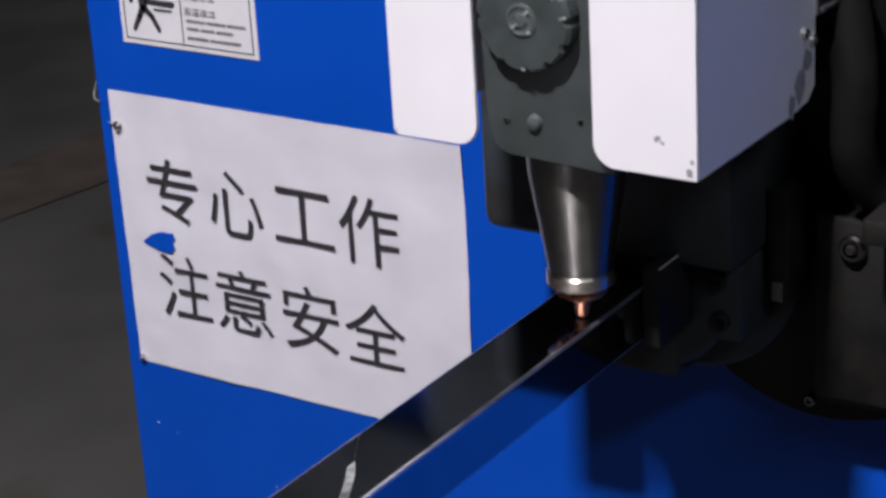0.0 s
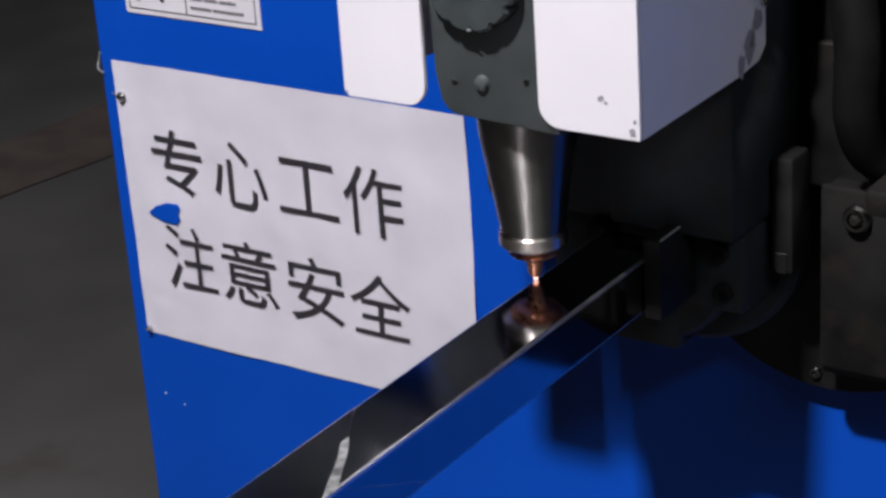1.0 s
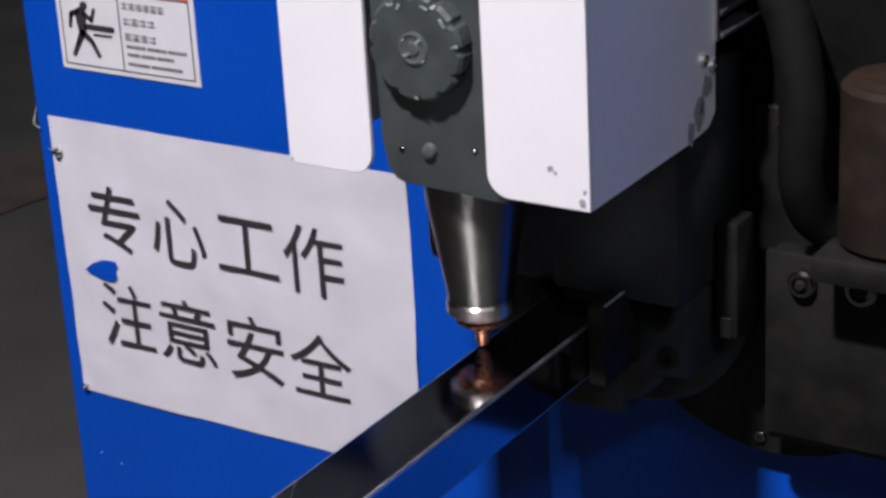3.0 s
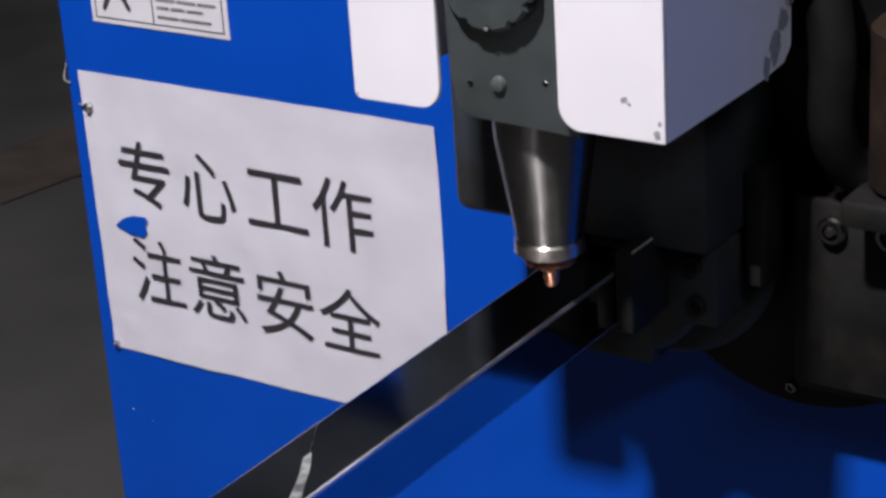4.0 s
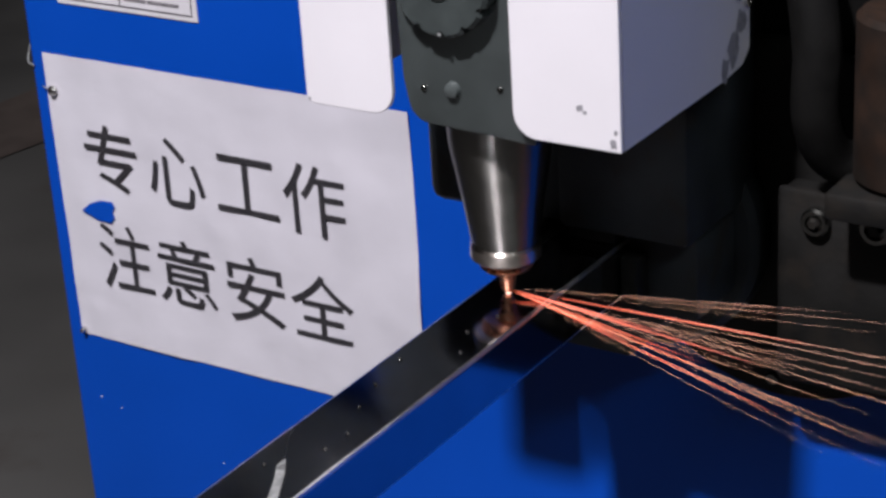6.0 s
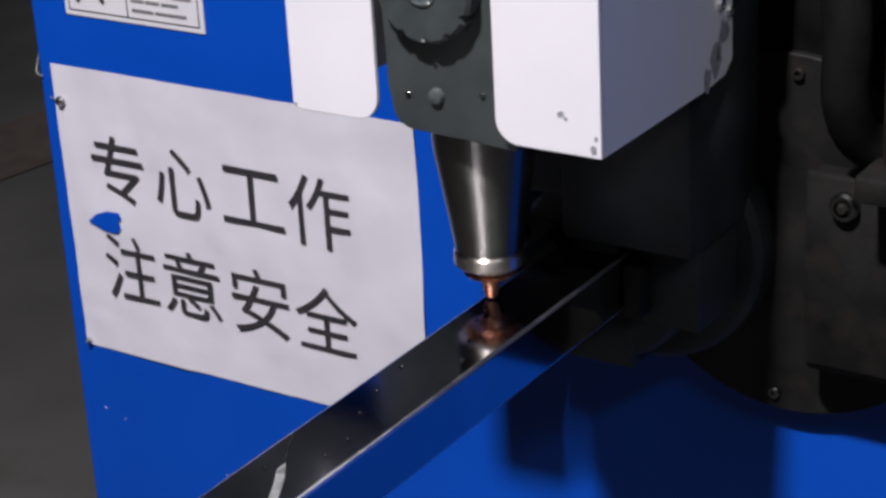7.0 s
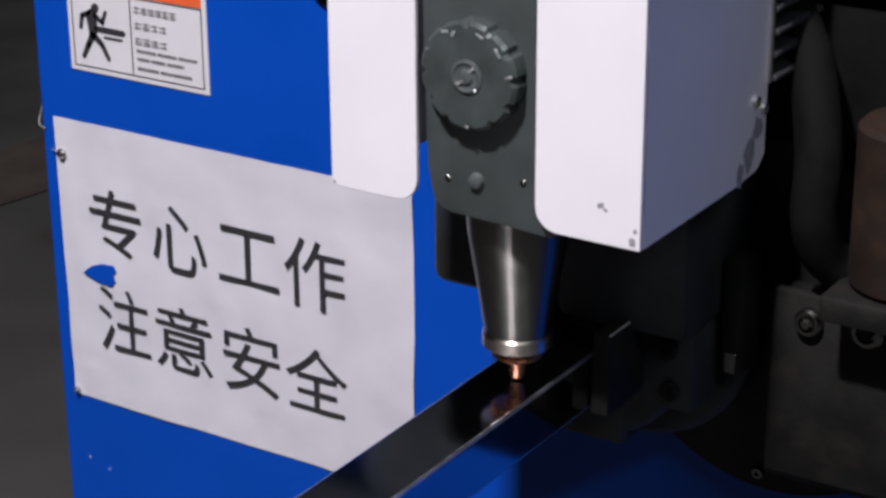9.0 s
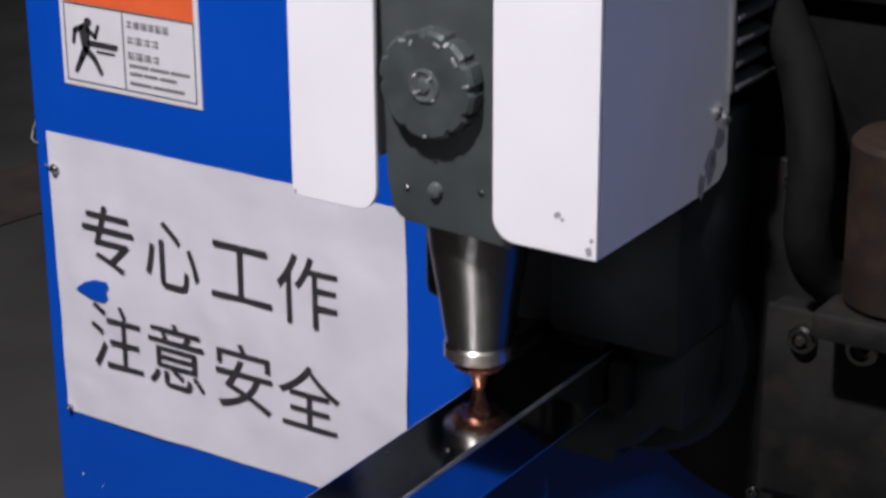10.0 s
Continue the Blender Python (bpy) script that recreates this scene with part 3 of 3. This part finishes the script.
    part("nozzle", lathe([(0.0010, 0.0012), (0.0028, 0.0012), (0.0036, 0.0030), (0.0044, 0.0085), (0.0068, 0.0130), (0.0068, 0.0136), (0.001, 0.0136)], 40), COPPER, h, "copper nozzle tip")
    for k in range(25):
        z = 0.150 + 0.0118 * k
        reach = 0.094 + 0.004 * noise.noise((k * 0.77, 0.3, 5.1))
        part("bellows_fold", block((-0.066, 0.0915, z), (reach, 0.148 + 6 * (reach - 0.094), z + 0.0040), 0.0012, 1), RUBBER, h, "black bellows fold" if k == 0 else "")
    part("bellows_core", block((-0.060, 0.0920, 0.145), (0.080, 0.140, 0.418), 0.002, 1), RUBBER, h)
    part("edge_strip", block((0.0908, 0.0890, 0.150), (0.0925, 0.0912, 0.415), 0.0005, 1), CHROME, h, "bright steel edge strip")
    for y, z in ((0.076, 0.144), (0.086, 0.138), (0.078, 0.262)):
        socket_screw(h, 0.0906, y, z, 0.0030, 0.0022, CHROME, pose(0, 0, 0, 0, 90, 0))
    rng = random.Random(11)
    for x, z, r in ((0.0865, 0.1085, 0.0020), (0.0880, 0.1145, 0.0013), (0.0700, 0.1235, 0.0016), (0.0725, 0.1215, 0.0011), (-0.0795, 0.1070, 0.0010)):
        out = [(x + r * rng.uniform(0.5, 1.2) * math.cos(a * 0.7), z + 1.4 * r * rng.uniform(0.5, 1.2) * math.sin(a * 0.7)) for a in range(9)]
        part("scuff", prism(out, -0.04515, -0.0449), SCUFF, h, "grey scuff in the paint")
    for y, z, r in ((0.062, 0.1105, 0.0045), (0.071, 0.1165, 0.0050), (0.081, 0.128, 0.0050), (0.074, 0.121, 0.0032)):
        bm = bmesh.new()
        vs = [bm.verts.new((0.09065, y + 1.3 * r * rng.uniform(0.5, 1.2) * math.cos(a * 0.7), z + 1.8 * r * rng.uniform(0.4, 1.2) * math.sin(a * 0.7))) for a in range(9)]
        bm.faces.new(vs)
        part("scuff", bm, SCUFF, h, "grey scuff in the paint")
    return h


def gantry():
    g = thing("gantry_beam", (0, 0, 0), "black steel cross beam on the blue housing", "beam")
    # beam sits above the view and, with the plate, keeps the tube's reflection dark
    part("beam", block((0.06, -0.020, 1.232), (0.4995, -0.0005, 1.42), 0.004), BLACK, g)
    # plate added behind the head cover so the tube's top reflects black
    part("reflection_plate", block((0.268, -0.020, 1.135), (0.40, -0.0005, 1.2315), 0.003), BLACK, g)
    part("rail", block((0.06, -0.026, 1.330), (0.4995, -0.0203, 1.345), 0.001), BRUSHED, g, "ground steel rail")


# ---- sparks ----
def streak_mesh():
    bm = bmesh.new()
    ring = [[bm.verts.new((r * math.cos(a * math.pi / 2), r * math.sin(a * math.pi / 2), z)) for a in range(4)] for r, z in ((0.0003, 0.0), (0.0010, 0.35), (0.0008, 0.7))]
    tip = bm.verts.new((0, 0, 1.0))
    for a, b in zip(ring, ring[1:]):
        for k in range(4):
            bm.faces.new((a[k], a[(k + 1) % 4], b[(k + 1) % 4], b[k]))
    for k in range(4):
        bm.faces.new((ring[-1][k], ring[-1][(k + 1) % 4], tip))
    bm.faces.new(ring[0][::-1])
    return bm


def spark_set(count, seed, aims, span, length, width, core, cool=SPARK, hot_metal=SPARK_CORE):
    """Bright slivers of metal, and wide ones that paint in their haze. aims: choices of (x, y, z) mean way and spread;
    span: how far out they are; returns things with their flight.
    """
    rng = random.Random(seed)
    made = []
    proto = None
    for k in range(count):
        mean, spread = aims[k % len(aims)]
        way = Vector([m + rng.uniform(-s, s) for m, s in zip(mean, spread)])
        if abs(way.y) < 0.1:
            way.y = 0.1 if way.y >= 0 else -0.1
        way.normalize()
        hot = rng.random() < core
        if proto is None:
            proto = mesh_object("spark", streak_mesh(), cool)
            proto_hot = proto.data.copy()
            proto_hot.materials.clear()
            proto_hot.materials.append(hot_metal)
            ob = proto
        else:
            ob = new("spark", proto.data)
        if hot:
            ob.data = proto_hot
        w = width * rng.uniform(0.4, 1.2)
        ob.scale = (w, w, length * rng.uniform(0.35, 1.0))
        tagged(ob, "glowing orange spark thrown from the laser cut", "spark", "sparks of the cut")
        made.append((ob, way, span * rng.random() ** 1.4, rng.uniform(-0.5, -0.32), rng.uniform(-0.006, 0.006)))
    return made


def fly(made, t, origin):
    """Each spark lies in the tube, leaves the cut at t and drops to the floor."""
    for ob, way, out, rest, off in made:
        side = 1 if way.y > 0 else -1
        inside = pose(TUBE_X + off, rest, TUBE_Z - 0.004 + off * 0.4, -90 * side, 0, 0)
        turn = way.to_track_quat("Z", "Y")
        rows = [(0.0, inside), (t - 0.1, inside)]
        here = Vector(origin) + way * out
        for dt, far in ((-0.0334, -0.03), (0.0, 0.0), (0.0334, 0.03)):
            rows.append((t + dt, Matrix.Translation(here + way * far) @ turn.to_matrix().to_4x4()))
        there = here + way * 1.3
        there.z = max(0.05, there.z - 0.1)
        rows.append((t + 0.067, Matrix.Translation(there) @ turn.to_matrix().to_4x4()))
        low = Vector((there.x + way.x * 0.4, min(there.y, -0.25), 0.02))
        rows.append((t + 0.3, Matrix.Translation(low) @ turn.to_matrix().to_4x4()))
        if t + 0.3 < 9.9:
            rows.append((10.0, Matrix.Translation(low) @ turn.to_matrix().to_4x4()))
        walk(ob, rows)


floor()
walls()
machine_housing()
notice()
warning_label()
panel_plug()
the_chuck = chuck()
chuck_guard()
the_valves = valve_mount()
the_guide = guide_block()
the_tube = tube()
the_head = cutting_head()
gantry()
thin_set = spark_set(3, 5, [((0.07, -0.10, -0.005), (0.001, 0.001, 0.001))], 0.012, 0.13, 0.075, 1.0)
side_set = spark_set(20, 6, [((1.0, 0.05, 0.03), (0, 0.10, 0.05)), ((1.0, 0.0, -0.12), (0, 0.10, 0.08)), ((1.0, -0.05, -0.17), (0, 0.08, 0.05))], 0.11, 0.20, 0.042, 0.4)
# wide dim red slivers stand in for the haze between the sparks
side_set += spark_set(9, 16, [((1.0, 0.0, -0.09), (0, 0.10, 0.07)), ((1.0, 0.0, -0.15), (0, 0.08, 0.04))], 0.04, 0.14, 0.35, 0.0, EMBER_HAZE)
burst_set = spark_set(118, 8, [((1.0, 0.05, -0.45), (0.1, 0.2, 0.35)), ((0.7, 0.0, -0.9), (0.5, 0.3, 0.2)), ((1.0, 0.15, -0.2), (0, 0.15, 0.12)), ((0.1, 0.1, -1.0), (0.15, 0.1, 0)), ((0.9, 0.05, -0.6), (0.2, 0.25, 0.3))], 0.14, 0.13, 0.20, 0.45, BURST, BURST_CORE)
# very wide slivers fill in the burst's soft glow between the streaks
burst_set += spark_set(48, 18, [((1.0, 0.12, -0.55), (0.1, 0.1, 0.15)), ((0.6, 0.15, -0.9), (0.3, 0.1, 0.2)), ((0.9, 0.12, -0.75), (0.2, 0.1, 0.2)), ((0.15, 0.12, -1.0), (0.15, 0.06, 0.0))], 0.10, 0.22, 7.0, 0.0, HAZE)
tail_set = spark_set(16, 9, [((1.0, 0.10, -0.05), (0, 0.12, 0.10)), ((0.5, 0.2, 0.2), (0.5, 0.2, 0.3))], 0.20, 0.10, 0.15, 0.1)
fan_set = spark_set(48, 10, [((1.0, 0.12, -0.08), (0, 0.15, 0.08)), ((1.0, 0.05, 0.08), (0, 0.2, 0.16)), ((-0.12, -1.0, -0.06), (0.12, 0, 0.10)), ((1.0, 0.0, -0.20), (0, 0.15, 0.10)), ((1.0, -0.1, -0.14), (0, 0.15, 0.08)), ((-0.2, -1.0, -0.16), (0.12, 0, 0.08))], 0.19, 0.11, 0.060, 0.35)
fan_set += spark_set(5, 12, [((0.75, 0.2, 0.55), (0.1, 0.2, 0.12))], 0.10, 0.12, 0.07, 0.5)
# dim red slivers again put in the haze of the fan
fan_set += spark_set(16, 11, [((1.0, 0.05, -0.05), (0, 0.2, 0.15)), ((1.0, 0.1, 0.3), (0, 0.15, 0.25)), ((1.0, 0.0, -0.18), (0, 0.1, 0.08))], 0.14, 0.08, 0.20, 0.0, EMBER_HAZE)
hot_spot = mesh_object("hot_spot", lathe([(0.0003, -0.0013), (0.0010, -0.0008), (0.0014, 0.0002), (0.0010, 0.0010), (0.0003, 0.0016)], 20), MOLTEN)
tagged(hot_spot, "white-hot molten bead where the beam meets the tube", "molten bead")


# ---- movement ----
def motions():
    rows = [(0.0, 0.4777, 1.0435), (0.5, 0.4576, 1.0440), (1.0, 0.4493, 1.0450), (1.5, 0.4490, 1.0450), (2.0, 0.4501, 1.0455), (3.5, 0.4558, 1.0440),
            (3.7, 0.4670, 1.0460), (4.0, 0.4778, 1.0520), (4.2, 0.4760, 1.0460), (4.5, 0.4727, 1.0435), (5.0, 0.4724, 1.0430), (5.2, 0.4724, 1.0450),
            (5.35, 0.4680, 1.0690), (5.5, 0.4655, 1.0785), (5.7, 0.4655, 1.0770), (5.8, 0.4660, 1.0530), (6.0, 0.4648, 1.0440),
            (7.3, 0.4525, 1.0435), (7.5, 0.4642, 1.0440), (7.8, 0.4836, 1.0490), (8.0, 0.4898, 1.0455), (8.1, 0.4836, 1.0450), (8.3, 0.4660, 1.0500), (8.4, 0.4500, 1.0435), (8.5, 0.4440, 1.0430), (9.0, 0.4706, 1.0435),
            (9.5, 0.4785, 1.0450), (9.65, 0.4720, 1.0500), (9.8, 0.4501, 1.0430), (10.0, 0.4540, 1.0425)]
    walk(the_head, [(t, pose(x, -0.167, z)) for t, x, z in rows])
    spin = [(0.0, 0), (5.2, 0), (5.3, 30), (5.4, 75), (5.5, 120), (5.6, 165), (5.7, 180), (8.033, 180), (8.1, 165), (8.2, 110), (8.3, 30), (8.4, 0), (9.433, 0), (9.5, -7), (9.6, -90), (9.7, -165), (9.767, -180), (10.0, -180)]
    here, there, clear = pose(0.366, 0, 1.047), pose(0.388, 0, 1.069), pose(0.434, 0, 1.098)
    walk(the_guide, [(0.0, here), (5.2, here), (5.35, clear), (5.65, clear), (5.85, here), (6.4, here), (7.1, there), (8.1, there), (8.4, here), (10.0, here)])
    rest, back = pose(0, 0, 0), pose(0.015, 0, 0.019)
    walk(the_valves, [(0.0, rest), (6.4, rest), (7.1, back), (8.1, back), (8.4, rest), (10.0, rest)])
    for ob in (the_tube, the_chuck):
        walk(ob, [(t, pose(TUBE_X, 0, TUBE_Z, 0, a, 0)) for t, a in spin])
    up = [(0.0, 0.006), (0.2, 0.006), (0.3, 0.0), (2.1, 0.0), (2.3, 0.006), (4.8, 0.006), (4.9, 0.0), (5.1, 0.0), (5.2, 0.006), (5.9, 0.006), (6.0, 0.0), (6.1, 0.006), (7.9, 0.006), (8.0, 0.0), (8.1, 0.006), (9.7, 0.006), (9.8, 0.0), (9.9, 0.006), (10.0, 0.006)]
    times = sorted({t for t, *_ in rows} | {t for t, _ in up})
    xs = np.interp(times, [r[0] for r in rows], [r[1] for r in rows])
    zs = np.interp(times, [r[0] for r in rows], [r[2] for r in rows])
    ds = np.interp(times, [u[0] for u in up], [u[1] for u in up])
    walk(hot_spot, [(t, pose(x, -0.167, z + d)) for t, x, z, d in zip(times, xs, zs, ds)])
    fly(thin_set, 5.0, (0.4724, -0.167, 1.043))
    fly(side_set, 6.0, (0.4660, -0.170, 1.0475))
    fly(burst_set, 8.0, (0.4910, -0.167, 1.042))
    fly(tail_set, 8.4, (0.4520, -0.167, 1.043))
    fly(fan_set, 9.8, (0.4501, -0.167, 1.043))


motions()
